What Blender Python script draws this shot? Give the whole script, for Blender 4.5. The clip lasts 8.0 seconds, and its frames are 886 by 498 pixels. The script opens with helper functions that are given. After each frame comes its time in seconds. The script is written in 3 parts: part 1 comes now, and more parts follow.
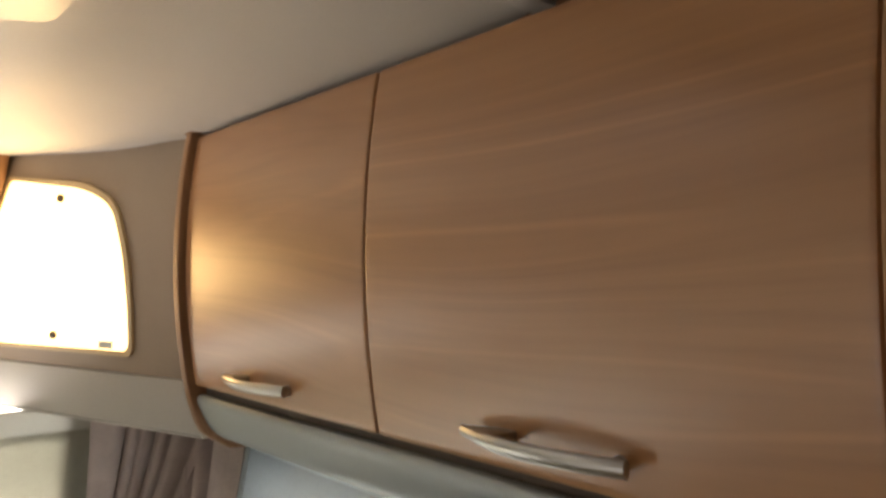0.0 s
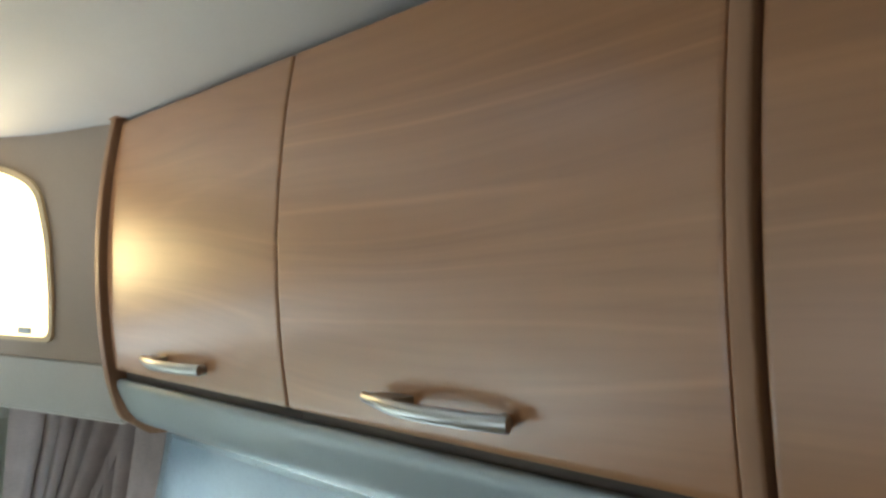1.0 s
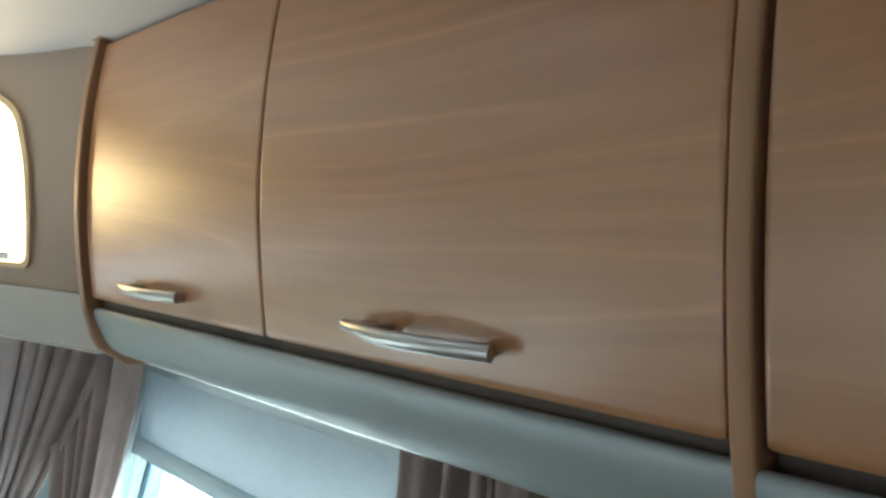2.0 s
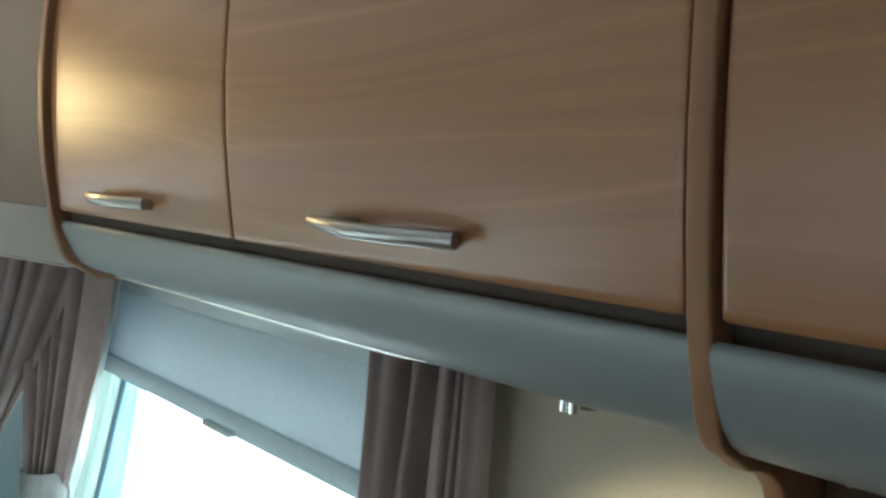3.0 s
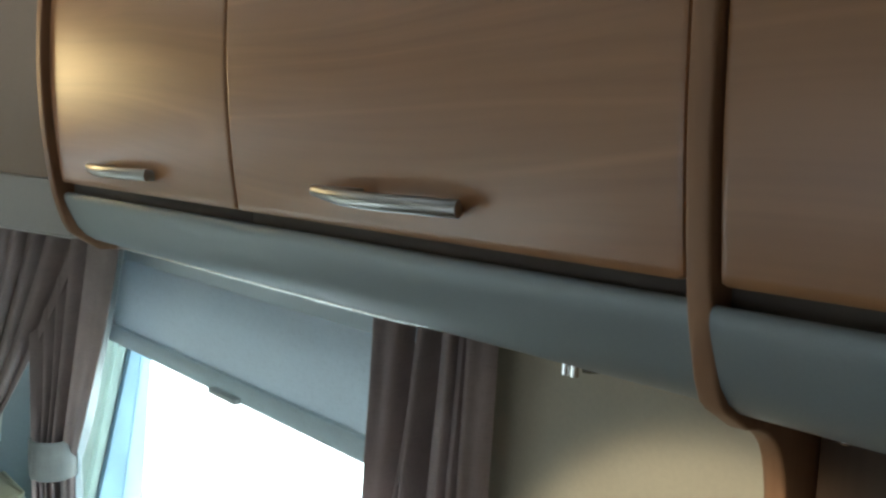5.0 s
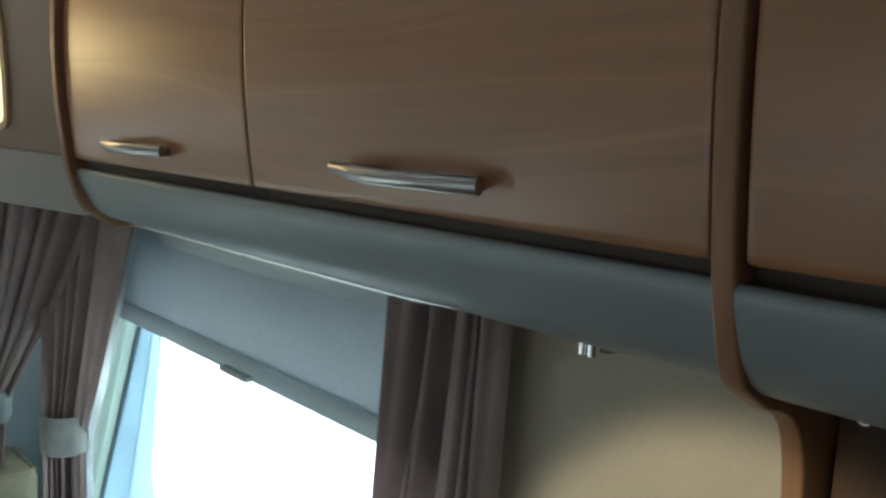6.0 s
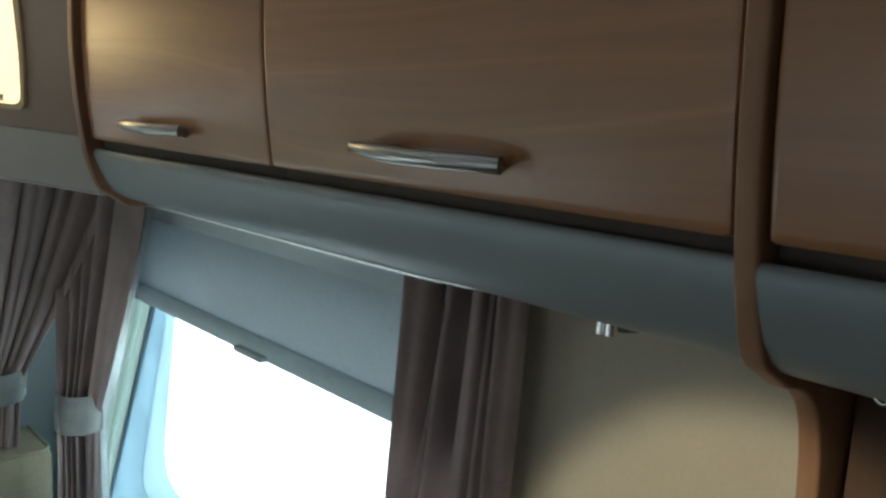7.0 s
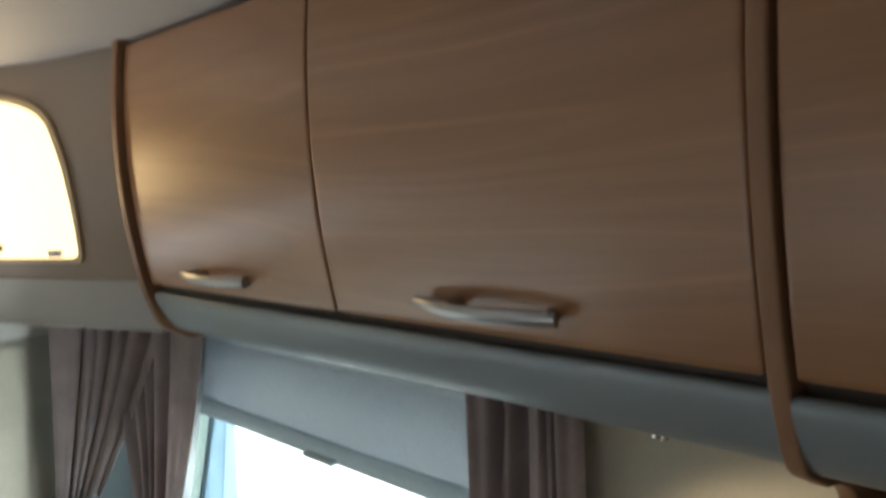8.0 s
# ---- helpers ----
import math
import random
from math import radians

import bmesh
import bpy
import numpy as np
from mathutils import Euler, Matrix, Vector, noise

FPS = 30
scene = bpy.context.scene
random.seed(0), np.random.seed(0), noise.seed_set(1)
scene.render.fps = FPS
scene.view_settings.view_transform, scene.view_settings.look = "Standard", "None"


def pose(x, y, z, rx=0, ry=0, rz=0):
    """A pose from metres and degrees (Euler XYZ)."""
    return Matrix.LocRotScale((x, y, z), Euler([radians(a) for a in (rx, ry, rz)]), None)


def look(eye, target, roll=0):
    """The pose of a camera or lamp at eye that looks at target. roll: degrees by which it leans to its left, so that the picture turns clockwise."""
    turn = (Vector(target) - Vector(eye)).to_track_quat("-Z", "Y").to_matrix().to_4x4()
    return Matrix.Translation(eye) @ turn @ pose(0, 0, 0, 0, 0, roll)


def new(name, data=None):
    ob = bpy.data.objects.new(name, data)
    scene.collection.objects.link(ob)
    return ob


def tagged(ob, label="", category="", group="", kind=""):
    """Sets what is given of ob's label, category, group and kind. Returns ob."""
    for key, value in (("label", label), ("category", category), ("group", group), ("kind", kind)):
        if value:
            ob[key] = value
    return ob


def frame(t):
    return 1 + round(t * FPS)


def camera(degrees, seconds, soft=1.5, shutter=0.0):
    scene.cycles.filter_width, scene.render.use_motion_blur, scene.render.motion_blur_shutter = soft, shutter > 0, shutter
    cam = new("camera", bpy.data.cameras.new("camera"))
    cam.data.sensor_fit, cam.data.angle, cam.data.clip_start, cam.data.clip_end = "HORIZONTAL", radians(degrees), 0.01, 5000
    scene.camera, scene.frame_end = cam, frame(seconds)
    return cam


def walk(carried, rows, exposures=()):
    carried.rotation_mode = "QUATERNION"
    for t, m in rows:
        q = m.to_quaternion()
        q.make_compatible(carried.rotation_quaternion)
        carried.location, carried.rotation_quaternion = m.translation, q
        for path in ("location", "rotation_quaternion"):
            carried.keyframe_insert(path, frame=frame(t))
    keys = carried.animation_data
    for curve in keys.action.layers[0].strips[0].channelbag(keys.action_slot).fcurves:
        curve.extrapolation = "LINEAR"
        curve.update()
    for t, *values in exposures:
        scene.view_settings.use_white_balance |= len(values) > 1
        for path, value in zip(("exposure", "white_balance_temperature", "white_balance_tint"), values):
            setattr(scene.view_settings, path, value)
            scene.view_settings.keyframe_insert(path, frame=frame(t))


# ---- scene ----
cam = camera(55.8, 8.0, soft=2.6, shutter=0.4)
PATH = [
    (0, (0.617, -0.393, 1.64), (-0.977, 0.813, 1.695), -0.8),
    (0.2, (0.623, -0.386, 1.652), (-0.966, 0.825, 1.747), -1.1),
    (0.4, (0.641, -0.386, 1.655), (-0.934, 0.84, 1.778), -0.9),
    (0.5, (0.654, -0.385, 1.656), (-0.906, 0.859, 1.781), -0.9),
    (0.7, (0.664, -0.376, 1.634), (-0.874, 0.897, 1.759), -1.0),
    (1, (0.656, -0.382, 1.612), (-0.859, 0.921, 1.689), -0.1),
    (1.2, (0.645, -0.388, 1.606), (-0.869, 0.918, 1.664), 1.0),
    (2.3, (0.641, -0.36, 1.582), (-0.846, 0.977, 1.534), 2.6),
    (2.5, (0.644, -0.36, 1.576), (-0.829, 0.99, 1.506), 2.7),
    (3, (0.647, -0.357, 1.559), (-0.81, 1.004, 1.397), 2.8),
    (3.5, (0.653, -0.357, 1.571), (-0.803, 1.002, 1.391), 2.6),
    (4, (0.652, -0.36, 1.57), (-0.802, 1.0, 1.383), 2.0),
    (4.5, (0.653, -0.362, 1.564), (-0.795, 1.0, 1.349), 2.0),
    (6, (0.644, -0.371, 1.556), (-0.805, 0.979, 1.276), 2.8),
    (6.5, (0.644, -0.371, 1.551), (-0.808, 0.972, 1.255), 3.2),
    (7, (0.642, -0.381, 1.551), (-0.813, 0.955, 1.239), 3.2),
    (7.5, (0.648, -0.403, 1.577), (-0.834, 0.902, 1.258), 1.7),
    (7.8, (0.65, -0.434, 1.622), (-0.834, 0.871, 1.312), -2.1),
    (8, (0.67, -0.462, 1.653), (-0.799, 0.873, 1.407), -4.9),
]
EXPOSURES = [(0.0, 0.0, 8800, 26), (0.4, 0.17, 7400, 16), (0.7, 0.27, 6700, 11), (1.0, 0.43, 6400, 9), (2.5, 0.3, 6400, 9), (3.0, 0.02, 6350, 8), (3.5, -0.16, 6500, 10), (4.5, -0.3, 6500, 10), (6.0, -0.75, 6400, 10), (6.5, -0.87, 6400, 10), (7.0, -0.93, 6400, 10), (7.5, -0.9, 6500, 10), (7.8, -0.93, 6500, 12), (8.0, -0.57, 6900, 17)]
walk(cam, [(t, look(eye, target, roll)) for t, eye, target, roll in PATH], EXPOSURES)

# ---- light ----
world = bpy.data.worlds.new("world")
scene.world = world
world.use_nodes = True
wn, wl = world.node_tree.nodes, world.node_tree.links
sky = wn.new("ShaderNodeTexSky")
sky.sky_type, sky.sun_disc = "NISHITA", False
sky.sun_elevation, sky.sun_rotation = radians(40), radians(20)
wl.new(sky.outputs[0], wn["Background"].inputs[0])
wn["Background"].inputs[1].default_value = 0.12


def lamp(name, kind, m, energy, colour, size=0.1, size_y=None):
    data = bpy.data.lights.new(name, kind)
    data.energy, data.color = energy, colour
    ob = new(name, data)
    ob.matrix_world = m
    if kind == "AREA":
        data.shape, data.size, data.size_y = "RECTANGLE", size, size_y or size
    elif kind == "SPOT":
        data.shadow_soft_size = size
    return ob


sun = lamp("sun", "SUN", look((0, 4, 5), (0, 0, 1)), 2.0, (1.0, 0.95, 0.88))
sun.data.angle = radians(10)
# daylight in the openings: the window opposite, the front window and the roof hatch
lamp("daylight_front", "AREA", look((-0.985, -0.93, 1.19), (0.5, -0.93, 1.1)), 19.5, (0.84, 0.93, 1.0), 1.55, 0.36)
lamp("daylight_front_low", "AREA", look((-1.0, -1.18, 0.90), (0.5, -0.6, 1.2)), 0.8, (0.80, 0.92, 1.0), 1.1, 0.18)
lamp("daylight_opposite", "AREA", look((0.25, -2.03, 1.12), (0.25, 0.0, 1.2)), 4.0, (0.78, 0.91, 1.0), 1.5, 0.55)
lamp("daylight_hatch", "AREA", look((0.010, -0.415, 1.93), (0.010, -0.415, 0.0)), 0.2, (0.85, 0.93, 1.0), 0.3, 0.3)
# beam of an assumed lamp, aimed to give the wall's warm pool of light
spot = lamp("downlight_beam", "SPOT", look((0.45, -1.2, 1.885), (0.385, 0.19, 1.092)), 78.0, (1.0, 0.87, 0.61), 0.02)
spot.data.spot_size, spot.data.spot_blend = radians(18.6), 0.24


# ---- materials ----
def tree(name, rough=0.5, metal=0.0):
    m = bpy.data.materials.new(name)
    m.use_nodes = True
    n, l = m.node_tree.nodes, m.node_tree.links
    b = n["Principled BSDF"]
    b.inputs["Roughness"].default_value = rough
    b.inputs["Metallic"].default_value = metal
    return m, n, l, b


def coords(n, l, scale, spread=0.0):
    tc = n.new("ShaderNodeTexCoord")
    mp = n.new("ShaderNodeMapping")
    mp.inputs["Scale"].default_value = scale
    if spread:
        info = n.new("ShaderNodeObjectInfo")
        mul = n.new("ShaderNodeMath")
        mul.operation = "MULTIPLY"
        mul.inputs[1].default_value = spread
        l.new(info.outputs["Random"], mul.inputs[0])
        add = n.new("ShaderNodeVectorMath")
        l.new(tc.outputs["Object"], add.inputs[0])
        l.new(mul.outputs[0], add.inputs[1])
        l.new(add.outputs[0], mp.inputs[0])
    else:
        l.new(tc.outputs["Object"], mp.inputs[0])
    return mp.outputs[0]


def noisy(n, l, vec, scale, detail=4.0, distort=0.0):
    t = n.new("ShaderNodeTexNoise")
    t.inputs["Scale"].default_value = scale
    t.inputs["Detail"].default_value = detail
    t.inputs["Distortion"].default_value = distort
    l.new(vec, t.inputs["Vector"])
    return t.outputs["Fac"]


def ramp(n, l, fac, stops):
    r = n.new("ShaderNodeValToRGB")
    while len(r.color_ramp.elements) < len(stops):
        r.color_ramp.elements.new(0.5)
    for e, (p, c) in zip(r.color_ramp.elements, stops):
        e.position = p
        e.color = (*c, 1) if len(c) == 3 else c
    l.new(fac, r.inputs[0])
    return r.outputs[0]


def mixed(n, l, fac, a, b, how="MIX"):
    m = n.new("ShaderNodeMix")
    m.data_type, m.blend_type = "RGBA", how
    if isinstance(fac, float):
        m.inputs[0].default_value = fac
    else:
        l.new(fac, m.inputs[0])
    l.new(a, m.inputs[6])
    l.new(b, m.inputs[7])
    return m.outputs[2]


def bump(n, l, b, height, strength, distance=0.001):
    u = n.new("ShaderNodeBump")
    u.inputs["Strength"].default_value = strength
    u.inputs["Distance"].default_value = distance
    l.new(height, u.inputs["Height"])
    l.new(u.outputs[0], b.inputs["Normal"])


def plain(name, colour, rough=0.5, metal=0.0, grain=60.0, vary=0.10, relief=0.1, stretch=(1, 1, 1)):
    """A surface of one colour with clouding at two scales and a fine relief."""
    m, n, l, b = tree(name, rough, metal)
    v = coords(n, l, stretch)
    lo = tuple(c * (1 - vary) for c in colour)
    hi = tuple(min(1.0, c * (1 + vary)) for c in colour)
    big = ramp(n, l, noisy(n, l, v, 5.0, 3.0), [(0.3, lo), (0.7, hi)])
    fine = noisy(n, l, v, grain, 5.0)
    small = ramp(n, l, fine, [(0.3, (1 - vary,) * 3), (0.7, (1.0,) * 3)])
    l.new(mixed(n, l, 1.0, big, small, "MULTIPLY"), b.inputs["Base Color"])
    ro = ramp(n, l, noisy(n, l, v, 9.0, 3.0), [(0.3, (max(0.0, rough - 0.05),) * 3), (0.7, (min(1.0, rough + 0.06),) * 3)])
    l.new(ro, b.inputs["Roughness"])
    bump(n, l, b, fine, relief)
    return m


def wood(name, dark, mid, light, rough=0.36, upright=False, spread=3.0, relief=0.05, gloss=0.5):
    """Printed timber laminate, the grain along x (or along z): soft bands, wavering pale lines, fine fibre."""
    m, n, l, b = tree(name, rough)

    def along(a, c):
        return (c, c, a) if upright else (a, c, c)

    def warped(scale, amount):
        v = coords(n, l, (1, 1, 1), spread)
        wob = n.new("ShaderNodeTexNoise")
        wob.inputs["Scale"].default_value = 1.3
        wob.inputs["Detail"].default_value = 2.0
        l.new(v, wob.inputs["Vector"])
        mid_ = n.new("ShaderNodeVectorMath")
        mid_.operation = "SUBTRACT"
        mid_.inputs[1].default_value = (0.5, 0.5, 0.5)
        l.new(wob.outputs["Color"], mid_.inputs[0])
        mul = n.new("ShaderNodeVectorMath")
        mul.operation = "MULTIPLY"
        mul.inputs[1].default_value = (amount, 0, 0) if upright else (0, 0, amount)
        l.new(mid_.outputs[0], mul.inputs[0])
        add = n.new("ShaderNodeVectorMath")
        l.new(v, add.inputs[0])
        l.new(mul.outputs[0], add.inputs[1])
        mp = n.new("ShaderNodeMapping")
        mp.inputs["Scale"].default_value = scale
        l.new(add.outputs[0], mp.inputs[0])
        return mp.outputs[0]

    broad = noisy(n, l, warped(along(0.7, 9), 0.12), 1.0, 3.0)
    rings = noisy(n, l, warped(along(0.55, 7.5), 0.07), 1.0, 1.0)
    fibre = noisy(n, l, warped(along(5, 210), 0.12), 1.0, 4.0)
    streak = noisy(n, l, warped(along(1.6, 34), 0.08), 1.0, 3.0)
    col = ramp(n, l, broad, [(0.30, dark), (0.50, mid), (0.72, light)])
    # growth lines: level lines of a stretched cloud, broken up by streaks
    many = n.new("ShaderNodeMath")
    many.operation = "MULTIPLY"
    many.inputs[1].default_value = 14.0
    l.new(rings, many.inputs[0])
    fold = n.new("ShaderNodeMath")
    fold.operation = "PINGPONG"
    fold.inputs[1].default_value = 0.5
    l.new(many.outputs[0], fold.inputs[0])
    pale = ramp(n, l, fold.outputs[0], [(0.36, (0, 0, 0)), (0.48, (0.42, 0.42, 0.42))])
    patchy = ramp(n, l, streak, [(0.42, (0, 0, 0)), (0.66, (1, 1, 1))])
    pale = mixed(n, l, 1.0, pale, patchy, "MULTIPLY")
    tint = n.new("ShaderNodeRGB")
    tint.outputs[0].default_value = (*[min(1.0, c * 1.30) for c in light], 1)
    col = mixed(n, l, pale, col, tint.outputs[0])
    shade = ramp(n, l, fold.outputs[0], [(0.02, (0.94, 0.92, 0.91)), (0.20, (1, 1, 1))])
    col = mixed(n, l, 1.0, col, shade, "MULTIPLY")
    grain = ramp(n, l, fibre, [(0.30, (0.93, 0.92, 0.91)), (0.60, (1, 1, 1))])
    l.new(mixed(n, l, 1.0, col, grain, "MULTIPLY"), b.inputs["Base Color"])
    ro = ramp(n, l, broad, [(0.3, (rough - 0.03,) * 3), (0.7, (rough + 0.04,) * 3)])
    l.new(ro, b.inputs["Roughness"])
    b.inputs["Specular IOR Level"].default_value = gloss
    bump(n, l, b, fibre, relief, 0.0005)
    return m


def cloth(name, colour, weave=900.0, vary=0.14, through_light=0.0, rough=0.9):
    m, n, l, b = tree(name, rough)
    v = coords(n, l, (1, 1, 1))
    lo, hi = tuple(c * (1 - vary) for c in colour), tuple(c * (1 + vary) for c in colour)
    big = ramp(n, l, noisy(n, l, v, 14.0, 3.0), [(0.3, lo), (0.7, hi)])
    warp = noisy(n, l, coords(n, l, (weave, weave, weave * 0.08)), 1.0, 2.0)
    weft = noisy(n, l, coords(n, l, (weave * 0.08, weave * 0.08, weave)), 1.0, 2.0)
    add = n.new("ShaderNodeMath")
    l.new(warp, add.inputs[0])
    l.new(weft, add.inputs[1])
    thread = ramp(n, l, add.outputs[0], [(0.7, (0.86,) * 3), (1.2, (1.0,) * 3)])
    col = mixed(n, l, 1.0, big, thread, "MULTIPLY")
    l.new(col, b.inputs["Base Color"])
    b.inputs["Sheen Weight"].default_value = 0.15
    b.inputs["Specular IOR Level"].default_value = 0.15
    bump(n, l, b, add.outputs[0], 0.25, 0.0008)
    if through_light:
        t = n.new("ShaderNodeBsdfTranslucent")
        l.new(col, t.inputs[0])
        mx = n.new("ShaderNodeMixShader")
        mx.inputs[0].default_value = through_light
        l.new(b.outputs[0], mx.inputs[1])
        l.new(t.outputs[0], mx.inputs[2])
        l.new(mx.outputs[0], n["Material Output"].inputs["Surface"])
    return m


def glowing(name, colour, strength):
    m, n, l, b = tree(name, 0.4)
    b.inputs["Base Color"].default_value = (0.85, 0.82, 0.74, 1)
    v = coords(n, l, (1, 1, 1))
    c = ramp(n, l, noisy(n, l, v, 3.0, 2.0), [(0.2, tuple(k * 0.94 for k in colour)), (0.8, colour)])
    l.new(c, b.inputs["Emission Color"])
    b.inputs["Emission Strength"].default_value = strength
    return m


def diffuser(name, colour, centre, most, least):
    """A lit opal sheet, brightest over the tube behind it."""
    m, n, l, b = tree(name, 0.4)
    b.inputs["Base Color"].default_value = (0.80, 0.76, 0.66, 1)
    tc = n.new("ShaderNodeTexCoord")
    off = n.new("ShaderNodeVectorMath")
    off.operation = "SUBTRACT"
    off.inputs[1].default_value = centre
    l.new(tc.outputs["Object"], off.inputs[0])
    ln = n.new("ShaderNodeVectorMath")
    ln.operation = "LENGTH"
    l.new(off.outputs[0], ln.inputs[0])
    mr = n.new("ShaderNodeMapRange")
    mr.interpolation_type = "SMOOTHSTEP"
    for k, v in zip(("From Min", "From Max", "To Min", "To Max"), (0.015, 0.112, most, least)):
        mr.inputs[k].default_value = v
    l.new(ln.outputs["Value"], mr.inputs["Value"])
    l.new(mr.outputs[0], b.inputs["Emission Strength"])
    b.inputs["Emission Color"].default_value = (*colour, 1)
    return m


DOOR = wood("door_laminate", (0.350, 0.158, 0.064), (0.388, 0.181, 0.076), (0.428, 0.208, 0.092), rough=0.345, gloss=1.0)
TRIM = wood("trim_wood", (0.270, 0.141, 0.075), (0.325, 0.176, 0.098), (0.380, 0.212, 0.124), rough=0.47, upright=True, gloss=0.32)
EDGE = plain("door_edge_brown", (0.22, 0.108, 0.055), 0.45)
# dark colour carries the shade of the gap between doors and panel
INSIDE = plain("shaded_cabinet_inside", (0.10, 0.080, 0.066), 0.7)
PANEL = plain("silver_grey_laminate", (0.300, 0.354, 0.378), 0.50, 0.25, 700.0, 0.05, 0.05)
NICKEL = plain("satin_nickel", (0.40, 0.40, 0.39), 0.31, 1.0, 900.0, 0.03, 0.01)
CHROME = plain("chrome", (0.75, 0.75, 0.74), 0.12, 1.0, 300.0, 0.05, 0.02)
CEIL = plain("ceiling_vinyl", (0.52, 0.51, 0.495), 0.6, 0.0, 420.0, 0.04, 0.12)
TAUPE = plain("taupe_wallboard", (0.34, 0.265, 0.205), 0.62, 0.0, 350.0, 0.06, 0.15)
PELMET = plain("pale_grey_pelmet", (0.50, 0.50, 0.475), 0.45, 0.0, 300.0, 0.05, 0.05)
WALL = plain("cream_wallboard", (0.53, 0.485, 0.385), 0.6, 0.0, 260.0, 0.06, 0.25)
CURTAIN = cloth("mauve_brown_curtain", (0.53, 0.45, 0.445), through_light=0.38)
LINING = cloth("white_lining", (0.76, 0.80, 0.82), through_light=0.70)
# mirror metal for the bar that stands in for the panel edge's glint
GLINT_METAL = plain("edge_glint_metal", (0.90, 0.93, 0.95), 0.18, 1.0, 300.0, 0.01, 0.0)
LINEN = cloth("pale_linen", (0.27, 0.29, 0.295), weave=420.0, vary=0.30)
BLIND = cloth("grey_blind", (0.60, 0.65, 0.69), weave=1200.0, vary=0.02, through_light=0.29)
# hard bottom bar made translucent like cloth, so the window brightens it
BLIND_BAR = cloth("translucent_blind_bar", (0.61, 0.69, 0.72), weave=1200.0, vary=0.03, through_light=0.30, rough=0.6)
BLIND2 = cloth("cream_blind", (0.62, 0.61, 0.55), weave=1200.0, vary=0.05, through_light=0.45)
PLASTIC = plain("pale_plastic", (0.51, 0.58, 0.60), 0.38, 0.0, 200.0, 0.05, 0.04)
# white plastic with the sky's blue light put into its colour
CASSETTE = plain("skylit_white_plastic", (0.70, 0.84, 0.92), 0.35, 0.0, 200.0, 0.03, 0.02)
WHITE = plain("white_plastic", (0.70, 0.70, 0.67), 0.35, 0.0, 200.0, 0.04, 0.04)
GREYSEAL = plain("grey_rubber_seal", (0.27, 0.35, 0.39), 0.55)
SCREW = plain("dull_screw", (0.10, 0.085, 0.06), 0.45, 0.6)
RIM = plain("lamp_rim", (0.62, 0.47, 0.28), 0.4, 0.0, 150.0, 0.06, 0.05)
TIMBER = wood("dark_timber", (0.095, 0.058, 0.036), (0.115, 0.070, 0.044), (0.135, 0.083, 0.053), rough=0.5, upright=True)
FRONTGREY = plain("blue_grey_wallboard", (0.24, 0.265, 0.28), 0.6, 0.0, 200.0, 0.08, 0.1)
CUSHION = cloth("cream_upholstery", (0.37, 0.325, 0.225), weave=450.0)
FLOOR = wood("floor_vinyl", (0.16, 0.10, 0.06), (0.22, 0.14, 0.08), (0.28, 0.18, 0.11), rough=0.5)
DIFFUSER = diffuser("lit_diffuser", (1.0, 0.76, 0.37), (-0.066, -0.033, 0.106), 38.0, 2.9)
BULB = glowing("lit_bulb", (1.0, 0.80, 0.50), 6.0)
OUTSIDE = glowing("bright_outside", (0.82, 0.95, 1.0), 6.8)


def acrylic(name, colour, see=0.12):
    m, n, l, b = tree(name, 0.18)
    t = n.new("ShaderNodeBsdfTranslucent")
    t.inputs[0].default_value = (*colour, 1)
    g = n.new("ShaderNodeBsdfTransparent")
    g.inputs[0].default_value = (*colour, 1)
    b.inputs["Base Color"].default_value = (*colour, 1)
    m1, m2 = n.new("ShaderNodeMixShader"), n.new("ShaderNodeMixShader")
    f = ramp(n, l, noisy(n, l, coords(n, l, (1, 1, 1)), 12.0, 2.0), [(0.3, (0.40,) * 3), (0.7, (0.52,) * 3)])
    l.new(f, m1.inputs[0])
    l.new(b.outputs[0], m1.inputs[1])
    l.new(t.outputs[0], m1.inputs[2])
    m2.inputs[0].default_value = see
    l.new(m1.outputs[0], m2.inputs[1])
    l.new(g.outputs[0], m2.inputs[2])
    l.new(m2.outputs[0], n["Material Output"].inputs["Surface"])
    return m


def clear(name):
    m, n, l, b = tree(name, 0.02)
    t = n.new("ShaderNodeBsdfTransparent")
    t.inputs[0].default_value = (0.95, 0.98, 0.98, 1)
    g = n.new("ShaderNodeBsdfGlossy")
    g.inputs["Roughness"].default_value = 0.03
    mx = n.new("ShaderNodeMixShader")
    mx.inputs[0].default_value = 0.05
    l.new(t.outputs[0], mx.inputs[1])
    l.new(g.outputs[0], mx.inputs[2])
    l.new(mx.outputs[0], n["Material Output"].inputs["Surface"])
    return m


ACRYL = acrylic("blue_acrylic_rim", (0.60, 0.75, 0.84), 0.06)
ACRYL_THIN = acrylic("clear_blue_acrylic", (0.70, 0.83, 0.90), 0.16)
FRAME = acrylic("pale_green_plastic", (0.66, 0.77, 0.76), 0.0)
GLASS = clear("window_acrylic")


# ---- shape helpers ----
def thing(name, place, label, category, group="", kind=""):
    ob = new(name)
    ob.location = place
    ob.empty_display_size = 0.05
    return tagged(ob, label, category, group, kind)


def root(ob):
    while ob.parent:
        ob = ob.parent
    return ob


